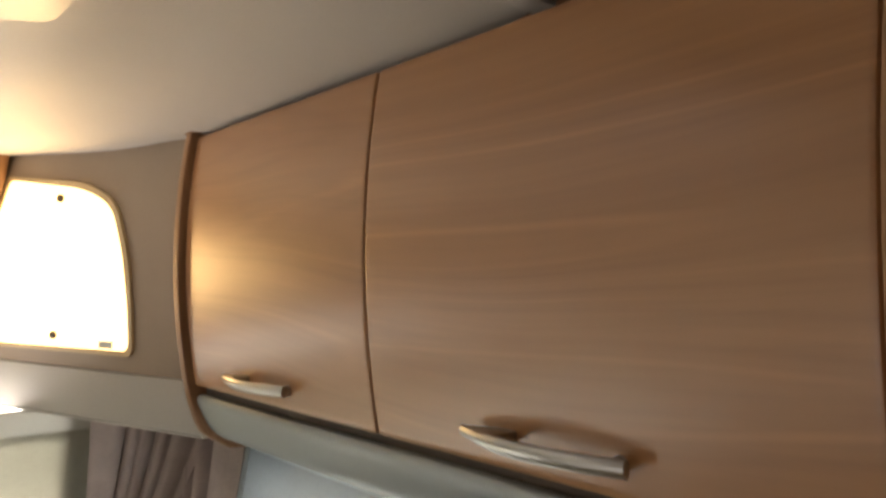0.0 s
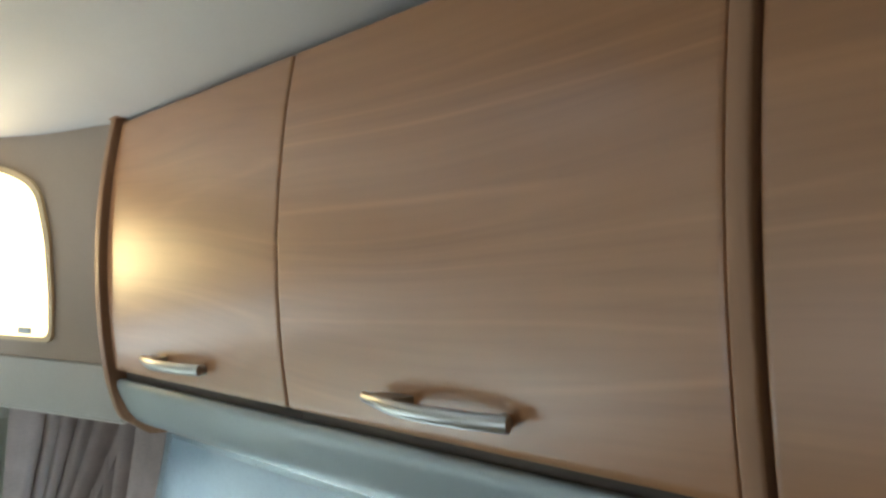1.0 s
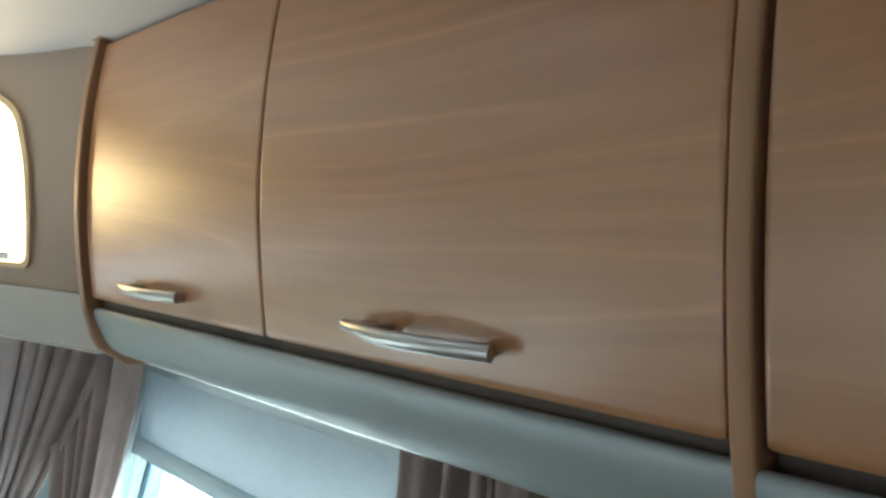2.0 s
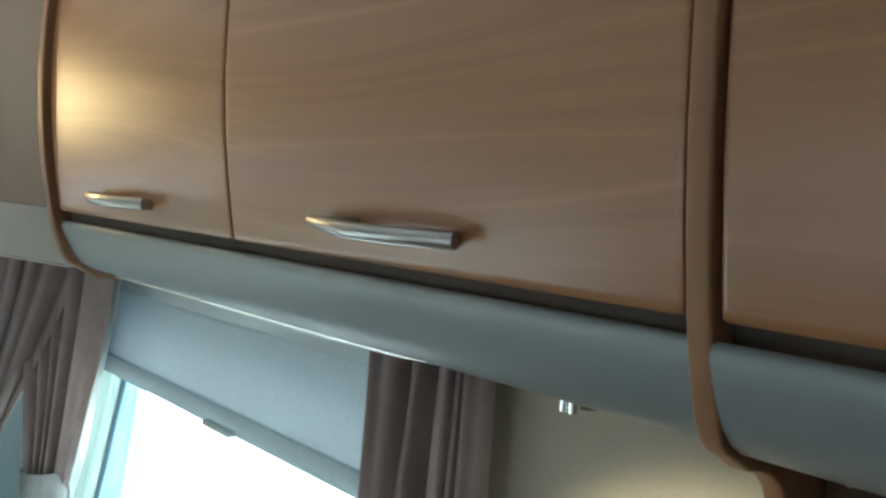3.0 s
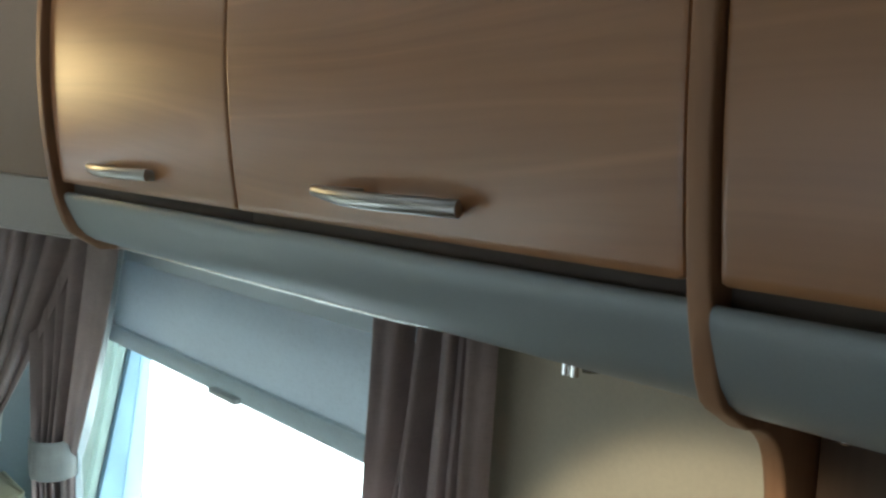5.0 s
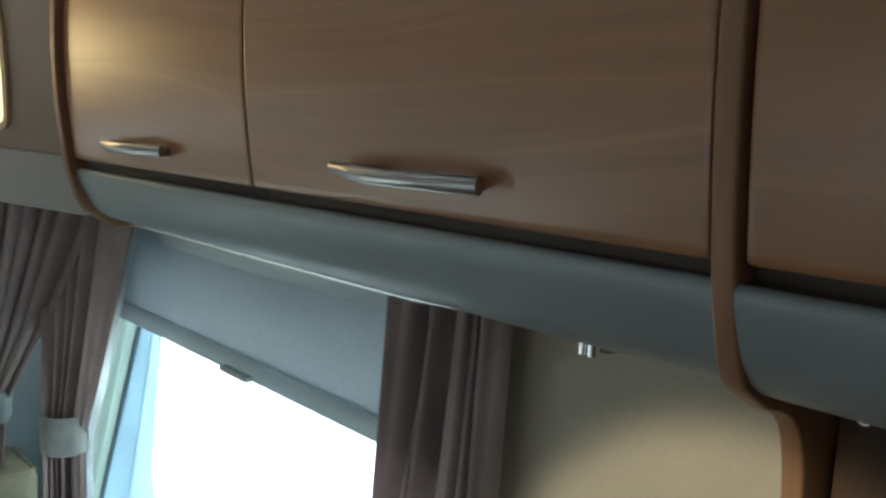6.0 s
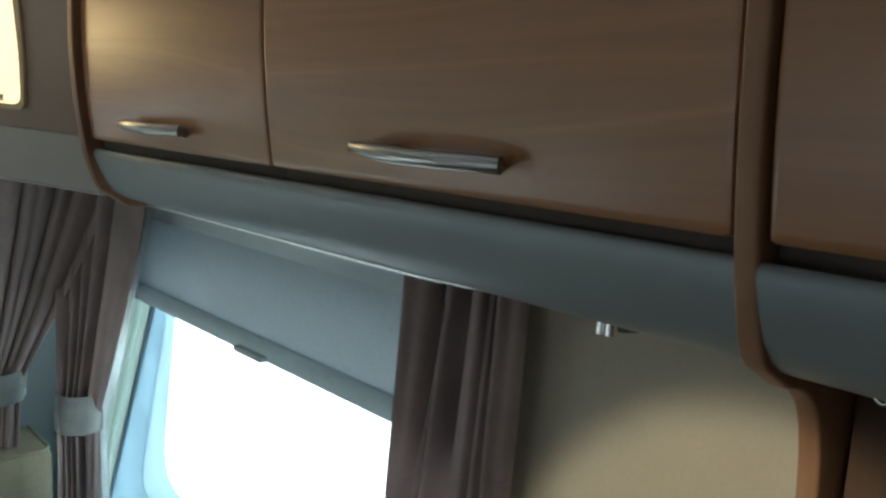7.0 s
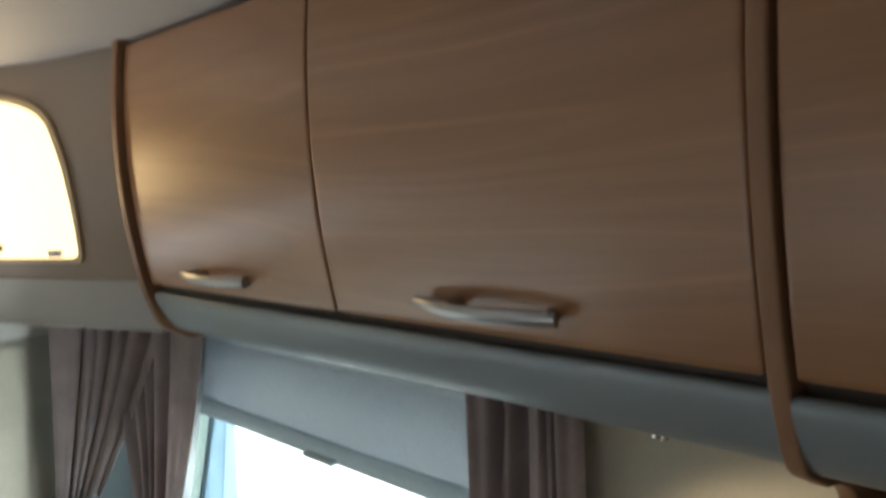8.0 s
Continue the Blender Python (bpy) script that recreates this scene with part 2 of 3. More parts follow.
def part(name, bm, mat, parent=None, label="", smooth=40):
    """Links a bmesh given in world places as one mesh, under a thing or a part."""
    if parent:
        bmesh.ops.translate(bm, verts=bm.verts, vec=-root(parent).location)
    bmesh.ops.recalc_face_normals(bm, faces=bm.faces)
    me = bpy.data.meshes.new(name)
    bm.to_mesh(me)
    bm.free()
    me.materials.append(mat)
    if smooth:
        me.shade_smooth()
        me.set_sharp_from_angle(angle=radians(smooth))
    ob = new(name, me)
    if parent:
        ob.parent = parent
    if label:
        tagged(ob, label)
    return ob


def box(lo, hi, bevel=0.002, bm=None):
    bm = bm or bmesh.new()
    made = bmesh.ops.create_cube(bm, size=1)["verts"]
    for v in made:
        v.co = Vector([lo[i] + (v.co[i] + 0.5) * (hi[i] - lo[i]) for i in range(3)])
    if bevel:
        edges = {e for v in made for e in v.link_edges}
        bmesh.ops.bevel(bm, geom=list(edges), offset=bevel, segments=2, profile=0.5, affect="EDGES")
    return bm


def prism(poly, place, a, b, bevel=0.0, bm=None):
    """A polygon of (u, v) pushed from a to b; place(u, v, w) gives the world point."""
    bm = bm or bmesh.new()
    lo = [bm.verts.new(place(u, v, a)) for u, v in poly]
    hi = [bm.verts.new(place(u, v, b)) for u, v in poly]
    n = len(poly)
    caps = [bm.faces.new(lo), bm.faces.new(hi[::-1])]
    for i in range(n):
        bm.faces.new((lo[i], lo[(i + 1) % n], hi[(i + 1) % n], hi[i]))
    if bevel:
        edges = list({e for f in caps for e in f.edges})
        bmesh.ops.bevel(bm, geom=edges, offset=bevel, segments=2, profile=0.5, affect="EDGES")
    return bm


def ring_prism(outer, inner, place, a, b, bm=None):
    """A flat ring between two outlines of as many points, pushed from a to b."""
    bm = bm or bmesh.new()
    rows = [[bm.verts.new(place(u, v, w)) for u, v in line] for line, w in ((outer, a), (outer, b), (inner, b), (inner, a))]
    n = len(outer)
    for k in range(4):
        p, q = rows[k], rows[(k + 1) % 4]
        for i in range(n):
            bm.faces.new((p[i], p[(i + 1) % n], q[(i + 1) % n], q[i]))
    return bm


def loft(rings, caps=True, bm=None):
    bm = bm or bmesh.new()
    rows = [[bm.verts.new(p) for p in r] for r in rings]
    n = len(rows[0])
    for p, q in zip(rows, rows[1:]):
        for i in range(n):
            bm.faces.new((p[i], p[(i + 1) % n], q[(i + 1) % n], q[i]))
    if caps:
        bm.faces.new(rows[0][::-1])
        bm.faces.new(rows[-1])
    return bm


def tube(points, radius, sides=12, bm=None):
    """A round bar along points; radius may be a list."""
    points = [Vector(p) for p in points]
    rings = []
    for i, p in enumerate(points):
        d = (points[min(i + 1, len(points) - 1)] - points[max(i - 1, 0)]).normalized()
        u = d.orthogonal().normalized() if abs(d.z) > 0.9 else d.cross(Vector((0, 0, 1))).normalized()
        w = d.cross(u)
        r = radius[i] if isinstance(radius, (list, tuple)) else radius
        rings.append([p + r * (math.cos(a) * u + math.sin(a) * w) for a in [2 * math.pi * k / sides for k in range(sides)]])
    return loft(rings, bm=bm)


def sheet(point, nu, nv, thick):
    """A cloth of nu by nv steps: point(u, v) on the face; the back lies thick behind it."""
    bm = bmesh.new()
    grid = [[Vector(point(i / nu, j / nv)) for j in range(nv + 1)] for i in range(nu + 1)]
    front, back = [], []
    for i in range(nu + 1):
        fr, br = [], []
        for j in range(nv + 1):
            du = grid[min(i + 1, nu)][j] - grid[max(i - 1, 0)][j]
            dv = grid[i][min(j + 1, nv)] - grid[i][max(j - 1, 0)]
            nrm = du.cross(dv)
            nrm = nrm.normalized() if nrm.length > 1e-9 else Vector((0, -1, 0))
            fr.append(bm.verts.new(grid[i][j]))
            br.append(bm.verts.new(grid[i][j] - thick * nrm))
        front.append(fr)
        back.append(br)
    for i in range(nu):
        for j in range(nv):
            bm.faces.new((front[i][j], front[i + 1][j], front[i + 1][j + 1], front[i][j + 1]))
            bm.faces.new((back[i][j + 1], back[i + 1][j + 1], back[i + 1][j], back[i][j]))
    for j in range(nv):
        bm.faces.new((front[0][j + 1], back[0][j + 1], back[0][j], front[0][j]))
        bm.faces.new((front[nu][j], back[nu][j], back[nu][j + 1], front[nu][j + 1]))
    for i in range(nu):
        bm.faces.new((front[i][0], back[i][0], back[i + 1][0], front[i + 1][0]))
        bm.faces.new((front[i + 1][nv], back[i + 1][nv], back[i][nv], front[i][nv]))
    return bm


def along_x(u, v, w):
    return (w, u, v)


def along_y(u, v, w):
    return (u, w, v)


def smoothstep(a, b, x):
    k = min(1.0, max(0.0, (x - a) / (b - a)))
    return k * k * (3 - 2 * k)


# ---- the shell: floor, walls, ceiling ----
WALL_Y, DOOR_LO, DOOR_HI = 0.19, 1.50, 1.818
REAR_X, OPPOSITE_Y = 2.4, -2.03


def ceiling_z(x, y):
    cove = smoothstep(0.05, -0.16, y) * (0.08 + 0.92 * smoothstep(-0.58, -0.05, x))
    return 1.815 + 0.007 * smoothstep(-0.60, -0.46, x) + 0.006 * smoothstep(-0.62, -0.82, x) + 0.058 * cove + 0.02 * smoothstep(-0.2, -1.0, y) + 0.026 * smoothstep(0.03, 0.36, x)


def front_x(z):
    """The caravan's front leans forward from its top to the height of the seats."""
    return -0.80 - 0.40 * (1.43 - min(1.43, max(0.80, z)))


tagged(part("floor", box((-1.3, OPPOSITE_Y - 0.05, -0.04), (REAR_X + 0.05, WALL_Y + 0.05, 0), 0), FLOOR), "brown wood-patterned vinyl caravan floor", "floor", kind="structure")

# side wall with the window's opening, whose front edge slants with the caravan's nose
WIN = [(-0.745, 1.40), (0.112, 1.40), (0.112, 0.70), (-1.025, 0.70)]
bm = prism([(-1.4, 2.1), (REAR_X, 2.1), (REAR_X, 1.40), (-1.4, 1.40)], along_y, WALL_Y, WALL_Y + 0.05)
prism([(-1.4, 1.40), WIN[0], WIN[3], (-1.4, 0.70)], along_y, WALL_Y, WALL_Y + 0.05, bm=bm)
prism([WIN[1], (REAR_X, 1.40), (REAR_X, 0.70), WIN[2]], along_y, WALL_Y, WALL_Y + 0.05, bm=bm)
prism([(-1.4, 0.70), (REAR_X, 0.70), (REAR_X, 0.0), (-1.4, 0.0)], along_y, WALL_Y, WALL_Y + 0.05, bm=bm)
tagged(part("wall_side", bm, WALL, smooth=0), "cream textured caravan side wall around a window", "wall", kind="structure")

# front wall: leaning upper part with a window, upright below
FW = (0.80, 1.40, -1.75, -0.06)


def lean(u, v, w):
    return (front_x(v) - w, u, v)


bm = prism([(WALL_Y, 2.1), (WALL_Y, 1.40), (OPPOSITE_Y, 1.40), (OPPOSITE_Y, 2.1)], lambda u, v, w: (-1.25 - w, u, v), 0, 0.05)
for y0, y1 in ((WALL_Y, FW[3]), (FW[2], OPPOSITE_Y)):
    prism([(y0, 1.40), (y0, 0.80), (y1, 0.80), (y1, 1.40)], lean, 0, 0.05, bm=bm)
prism([(WALL_Y, 0.80), (WALL_Y, 0.0), (OPPOSITE_Y, 0.0), (OPPOSITE_Y, 0.80)], lean, 0, 0.05, bm=bm)
tagged(part("wall_front", bm, FRONTGREY, smooth=0), "blue-grey leaning front wall of the caravan", "wall", kind="structure")

tagged(part("shelf_front", prism([(-1.25, WALL_Y), (-0.4515, WALL_Y), (-0.4515, 0.034), (-1.00, -0.240), (-1.00, OPPOSITE_Y), (-1.25, OPPOSITE_Y)], lambda u, v, w: (u, v, w), 1.470, 1.476), PELMET, smooth=0), "pale soffit over the front curtains", "soffit", kind="structure")

# walls behind the camera
OW = (-0.55, 1.05, 0.82, 1.42)
bm = box((-1.4, OPPOSITE_Y - 0.05, 0), (OW[0], OPPOSITE_Y, 2.1), 0)
box((OW[1], OPPOSITE_Y - 0.05, 0), (REAR_X, OPPOSITE_Y, 2.1), 0, bm)
box((OW[0], OPPOSITE_Y - 0.05, 0), (OW[1], OPPOSITE_Y, OW[2]), 0, bm)
box((OW[0], OPPOSITE_Y - 0.05, OW[3]), (OW[1], OPPOSITE_Y, 2.1), 0, bm)
tagged(part("wall_opposite", bm, WALL, smooth=0), "plain cream wall opposite the lockers", "wall", kind="structure")
tagged(part("wall_rear", box((REAR_X, OPPOSITE_Y - 0.05, 0), (REAR_X + 0.05, WALL_Y + 0.05, 2.1), 0), WALL), "plain cream rear partition", "wall", kind="structure")

# ceiling sheet with the hatch's hole, coved towards the lockers
HATCH = (-0.190, 0.210, -0.62, -0.222)
bm = bmesh.new()
xs = sorted({-1.3 + 0.05 * i for i in range(76)} | {HATCH[0] + 0.02, HATCH[1] - 0.02})
ys = sorted({OPPOSITE_Y + 0.035 * i for i in range(64)} | {HATCH[2] + 0.02, HATCH[3] - 0.02})
ys = [y for y in ys if y <= 0.19]
for up in (0.0, 0.03):
    grid = [[bm.verts.new((x, y, ceiling_z(x, y) + up)) for y in ys] for x in xs]
    for i in range(len(xs) - 1):
        for j in range(len(ys) - 1):
            cx, cy = (xs[i] + xs[i + 1]) / 2, (ys[j] + ys[j + 1]) / 2
            if HATCH[0] + 0.02 < cx < HATCH[1] - 0.02 and HATCH[2] + 0.02 < cy < HATCH[3] - 0.02:
                continue
            bm.faces.new((grid[i][j], grid[i + 1][j], grid[i + 1][j + 1], grid[i][j + 1]))
tagged(part("ceiling", bm, CEIL), "off-white vinyl caravan ceiling curving down to the lockers", "ceiling", kind="structure")

# cover strip over the joint of two ceiling boards
bm = bmesh.new()
rows = []
for k in range(36):
    y = 0.075 - 0.05 * k
    x0 = 0.166 + 0.10 * max(-0.08, min(0.0, y - 0.035))
    rows.append([(x0 + x, y, ceiling_z(0.17, y) - d) for x, d in ((0.0, -0.004), (0.002, 0.0035), (0.008, 0.0055), (0.020, 0.0055), (0.0255, 0.0035), (0.0265, -0.004))])
tagged(part("trim_ceiling_strip", loft(rows, bm=bm), CEIL), "off-white cover strip across the ceiling joint", "trim", kind="structure")
tagged(part("trim_joint_line", loft([[(r[5][0] + x, r[0][1], r[2][2] + d) for x, d in ((0.0002, 0.0042), (0.0012, 0.0042), (0.0012, 0.010), (0.0002, 0.010))] for r in rows]), TAUPE), "thin dull joint beside the ceiling strip", "trim", kind="structure")


# ---- overhead lockers ----
def bow(z):
    """How far the bowed locker front stands into the room at a height."""
    return -0.0125 + 0.59 * (z - 1.645) ** 2


def door_bm(x0, x1):
    """A bowed door leaf with eased edges, and rounded bottom corners."""
    rings, thick, e = [], 0.016, 0.0025
    steps = 22
    for i in range(steps + 1):
        z = DOOR_LO + (DOOR_HI - DOOR_LO) * (0.5 - 0.5 * math.cos(math.pi * i / steps))
        k = 0.0
        for d in (z - DOOR_LO, DOOR_HI - z):
            if d < 0.003:
                k = 0.003 - math.sqrt(max(0.0, 0.003 ** 2 - (0.003 - d) ** 2))
        y, a, b = bow(z), x0 + k, x1 - k
        end = 0.0015 if i in (0, steps) else 0.0
        ring = [(a, y + thick, z), (a, y + e, z), (a + e * 0.3, y + e * 0.3 + end, z), (a + e, y + end, z), (a + e + 0.002, y + end, z)]
        ring += [(a + (b - a) * c / 8, y + end, z) for c in range(1, 8)]
        ring += [(b - e - 0.002, y + end, z), (b - e, y + end, z), (b - e * 0.3, y + e * 0.3 + end, z), (b, y + e, z), (b, y + thick, z)]
        rings.append(ring)
    return loft(rings)


def level(u, v, w):
    return (u, v, w)


def bow_handle(parent, xc, z):
    """A satin bow handle on two feet: a curved blade, deepest in its middle."""
    half, rings, n = 0.0765, [], 28
    base = bow(z)
    for i in range(n + 1):
        s = -1 + 2 * i / n
        x = xc + half * s
        arch = 1 - s * s
        y = base - 0.0115 - 0.013 * arch
        hh = 0.0041 + 0.0018 * smoothstep(-1.0, -0.2, s)
        tt = 0.0036
        zc = z + 0.0008 + 0.0018 * (1 - smoothstep(-1.0, -0.1, s))
        rings.append([(x, y + tt * math.cos(a) * (0.55 if math.cos(a) > 0 else 1.0), zc + hh * math.sin(a)) for a in [2 * math.pi * k / 14 for k in range(14)]])
    handle = part("handle", loft(rings), NICKEL, parent, "satin nickel bow handle")
    x = xc + half * 0.82
    part("foot", tube([(x, base + 0.001, z), (x, base - 0.006, z), (x, base - 0.013, z)], [0.0058, 0.0050, 0.0046], 12), NICKEL, handle)
    tab = [(xc - half * 0.93, base - 0.0135), (xc - half * 0.42, base - 0.0215), (xc - half * 0.40, base + 0.001), (xc - half * 0.62, base + 0.001)]
    part("foot", prism(tab, level, z - 0.0010, z + 0.0066, 0.0006), NICKEL, handle, "flat tapering foot")
    return handle


LOCK_END, SEAM, POST0, POST1, LOCK_FAR = -0.433, 0.0, 0.4390, 0.4525, 0.886
doors = [(LOCK_END + 0.003, SEAM - 0.0014), (SEAM + 0.0014, POST0 - 0.0028), (POST1 + 0.0026, LOCK_FAR - 0.003)]


def locker(x0, x1, d0, d1, label, grip):
    """One locker: carcass boards, the bowed door and its handle."""
    t = thing("overhead_locker", (x0, 0.19, 1.41), label, "locker", "overhead lockers")
    part("back", box((x0, 0.175, 1.42), (x1, 0.189, 1.80), 0), INSIDE, t)
    part("floor_board", box((x0, 0.026, 1.4915), (x1, 0.174, 1.4985), 0.001), INSIDE, t)
    part("batten", box((x0, 0.0150, 1.4840), (x1, 0.0255, 1.4992), 0.001), INSIDE, t)
    part("top_board", box((x0, 0.022, 1.798), (x1, 0.174, 1.812), 0.001), EDGE, t)
    part("stile", box((x0 + 0.0002, 0.014, 1.499), (x0 + 0.009, 0.17, 1.797), 0.001), EDGE, t)
    part("stile", box((x1 - 0.009, 0.014, 1.499), (x1 - 0.0002, 0.17, 1.797), 0.001), EDGE, t)
    door = part("door", door_bm(d0, d1), DOOR, t, "bowed light oak laminate door")
    bow_handle(door, (d0 + d1) / 2 + grip[0], grip[1])
    return t


locker(LOCK_END + 0.001, SEAM - 0.0004, *doors[0], "closed bowed oak overhead locker beside the corner lamp", (-0.009, 1.5215))
locker(SEAM + 0.0004, POST0 - 0.001, *doors[1], "closed bowed oak overhead locker over the window", (-0.004, 1.5232))
locker(POST1 + 0.001, LOCK_FAR, *doors[2], "closed bowed oak overhead locker past the divider post", (0.0, 1.5235))

# filler board between locker tops and ceiling
tagged(part("trim_filler", box((-0.43, 0.034, 1.813), (LOCK_FAR, 0.05, 1.87), 0.001), EDGE), "brown filler board above the locker doors", "trim", kind="structure")

# silver-grey underside panel with a rounded lip
LIP = [(0.022, 1.4860), (0.014, 1.4895), (0.0085, 1.4905), (0.0050, 1.4895), (0.0030, 1.4865), (0.0030, 1.481), (0.0065, 1.471), (0.012, 1.459), (0.019, 1.4455), (0.029, 1.434), (0.041, 1.4265), (0.055, 1.4215), (0.068, 1.4190), (0.072, 1.4205), (0.12, 1.421), (0.188, 1.420)]


def panel_point(y, z, x):
    """The panel is not quite level: its lip dips towards the corner, its foot rises towards the divider."""
    k = min(1.0, max(0.0, (x - LOCK_END) / 0.88))
    q = min(1.0, max(0.0, (z - 1.42) / 0.07))
    return (x, y, z - 0.003 * (1 - k) * q + 0.0038 * k ** 0.7 * (1 - q))


def under_panel(x0, x1, label, glint, proud=0.0):
    inner = [(y + 0.004 if y < 0.1 else y, z + 0.006) for y, z in LIP[5:]]
    poly = LIP + inner[::-1]
    t = thing("under_locker_panel", ((x0 + x1) / 2, 0.19, 1.41), label, "panel", "panels under the lockers")
    stations = [x0 + (x1 - x0) * i / 12 for i in range(13)]
    part("shell", loft([[panel_point(y - proud, z, x) for y, z in poly] for x in stations]), PANEL, t)
    if glint:
        # added thin bar as the window's glint, tapering out past the window
        run = [x0 + (0.25 - x0) * i / 12 for i in range(13)]
        part("edge_glint", tube([panel_point(0.0690, 1.4160 + 0.003 * smoothstep(0.80, 1.0, i / 12), x) for i, x in enumerate(run)], [0.0023 - 0.0015 * smoothstep(0.80, 1.0, i / 12) for i in range(13)], 12), glint, t, "thin added bar for the window glint on the panel's edge")
    else:
        part("edge_strip", tube([panel_point(0.0670, 1.4195, x) for x in stations], 0.0012, 10), PANEL, t)
    return t


under_panel(LOCK_END + 0.001, POST0 - 0.0004, "curved silver-grey panel under the oak lockers", GLINT_METAL)
under_panel(POST1 + 0.0004, LOCK_FAR, "curved silver-grey panel past the divider post", None, 0.006)


def rounded_board(front, x0, x1):
    """An upright board whose front follows (y, z) points, with a rounded nose."""
    w = (x1 - x0) / 2
    rings = []
    pts = [Vector(p) for p in front]
    for i, p in enumerate(pts):
        d = (pts[min(i + 1, len(pts) - 1)] - pts[max(i - 1, 0)]).normalized()
        nrm = Vector((-d.y, d.x))
        if nrm.x > 0:
            nrm = -nrm
        r = min(w, 0.0022)
        ring = [(x0, *(p - nrm * 0.022)), (x0, *(p - nrm * r))]
        for a in (30, 60):
            ring.append((x0 + r * (1 - math.cos(radians(a))), *(p - nrm * r * (1 - math.sin(radians(a))))))
        ring += [(x0 + r, *p), (x1 - r, *p)]
        for a in (60, 30):
            ring.append((x1 - r * (1 - math.cos(radians(a))), *(p - nrm * r * (1 - math.sin(radians(a))))))
        ring += [(x1, *(p - nrm * r)), (x1, *(p - nrm * 0.022))]
        rings.append(ring)
    return loft(rings)


def nose(lead):
    """The board's front line from the ceiling down round the panel's foot."""
    pts = [(bow(z) - lead, z) for z in [1.832 - 0.022 * i for i in range(16)]]
    g = max(0.0, lead - 0.0005)
    pts += [(0.0025 - g, 1.485), (0.0050 - g, 1.475), (0.0085 - g, 1.464), (0.0135 - g, 1.449), (0.020 - g, 1.437), (0.0265 - g, 1.4315), (0.034 - g, 1.4275), (0.048, 1.4212 - g)]
    return pts


# the end board beside the corner lamp
END = thing("locker_end_board", (-0.442, 0.19, 1.41), "rounded oak end board closing the locker run", "end board")
part("nose", rounded_board(nose(0.009) + [(0.09, 1.4105), (0.14, 1.409), (0.187, 1.408)], -0.4505, LOCK_END), TRIM, END)
part("web", prism([(0.004, 1.83), (0.187, 1.83), (0.187, 1.412), (0.06, 1.415), (0.026, 1.44), (0.010, 1.47), (0.004, 1.50)], along_x, -0.4485, LOCK_END - 0.002), TRIM, END)

part("cap", box((-0.4545, -0.006, 1.8235), (-0.4240, 0.030, 1.8300), 0.0015), TRIM, END, "small top cap under the ceiling")

# the divider between lockers, swinging down the wall as a bracket
DIV = thing("divider_board", (0.442, 0.19, 1.2), "rounded oak divider board running down the wall", "divider")
foot = [(0.063, 1.4145), (0.0730, 1.410), (0.081, 1.4045), (0.0875, 1.398), (0.0925, 1.390), (0.0965, 1.380), (0.0995, 1.369), (0.102, 1.355), (0.104, 1.338), (0.105, 1.30), (0.105, 1.10), (0.105, 0.90)]
part("nose", rounded_board(nose(0.004) + foot, POST0, POST1), TRIM, DIV)
part("web", prism([(0.0, 1.83), (0.187, 1.83), (0.187, 0.90), (0.119, 0.90), (0.118, 1.34), (0.112, 1.375), (0.100, 1.40), (0.085, 1.413), (0.055, 1.425), (0.03, 1.44), (0.014, 1.47), (0.006, 1.50)], along_x, POST0 + 0.0015, POST1 - 0.0015), TRIM, DIV)

# timber-faced wall past the divider
tagged(part("wall_timber", box((POST1 + 0.001, 0.1405, 0.0), (REAR_X, 0.188, 1.4105), 0.001), TIMBER), "brown timber-faced wall under the lockers", "wall", kind="structure")


# ---- corner: taupe board, lamp, pelmet ----
CX, CY, SL = -0.445, 0.0218, 0.50
CN = Vector((SL, -1, 0)).normalized()


def corner(u, v, w):
    """u: x in the room, v: height, w: metres out of the corner board into the room."""
    return (u + CN.x * w, CY + SL * (u - CX) + CN.y * w, v)


def rounded(points, radii, n=6):
    """A polygon with its corners rounded."""
    out = []
    m = len(points)
    for i, p in enumerate(points):
        p = Vector(p)
        a, b = Vector(points[i - 1]) - p, Vector(points[(i + 1) % m]) - p
        r = radii[i]
        if not r:
            out += [tuple(p)] * (n + 1)
            continue
        a.normalize(), b.normalize()
        for k in range(n + 1):
            s = k / n
            out.append(tuple(p + a * r * (1 - s) ** 2 + b * r * s ** 2))
    return out


LAMP = [(-0.868, 1.5445), (-0.5665, 1.535), (-0.5685, 1.600), (-0.576, 1.671), (-0.594, 1.742), (-0.645, 1.7675), (-0.787, 1.789), (-0.814, 1.735)]
LRAD = [0.012, 0.014, 0.02, 0.02, 0.026, 0.024, 0.010, 0.01]


def grown(points, d):
    c = Vector((sum(p[0] for p in points) / len(points), sum(p[1] for p in points) / len(points)))
    return [tuple(c + (Vector(p) - c) * (1 + d / (Vector(p) - c).length)) for p in points]


hole = rounded(LAMP, LRAD)
big = [(-1.00, 1.526), (-0.4515, 1.501), (-0.4515, 1.58), (-0.4515, 1.68), (-0.4515, 1.90), (-0.60, 1.90), (-1.00, 1.90), (-1.00, 1.75)]
outer = rounded(big, [0] * 8)
bm = ring_prism(outer, hole, corner, -0.02, 0.0)
bmesh.ops.remove_doubles(bm, verts=bm.verts, dist=0.00002)
tagged(part("wall_corner", bm, TAUPE, smooth=0), "taupe corner board around a lit lamp", "wall", kind="structure")

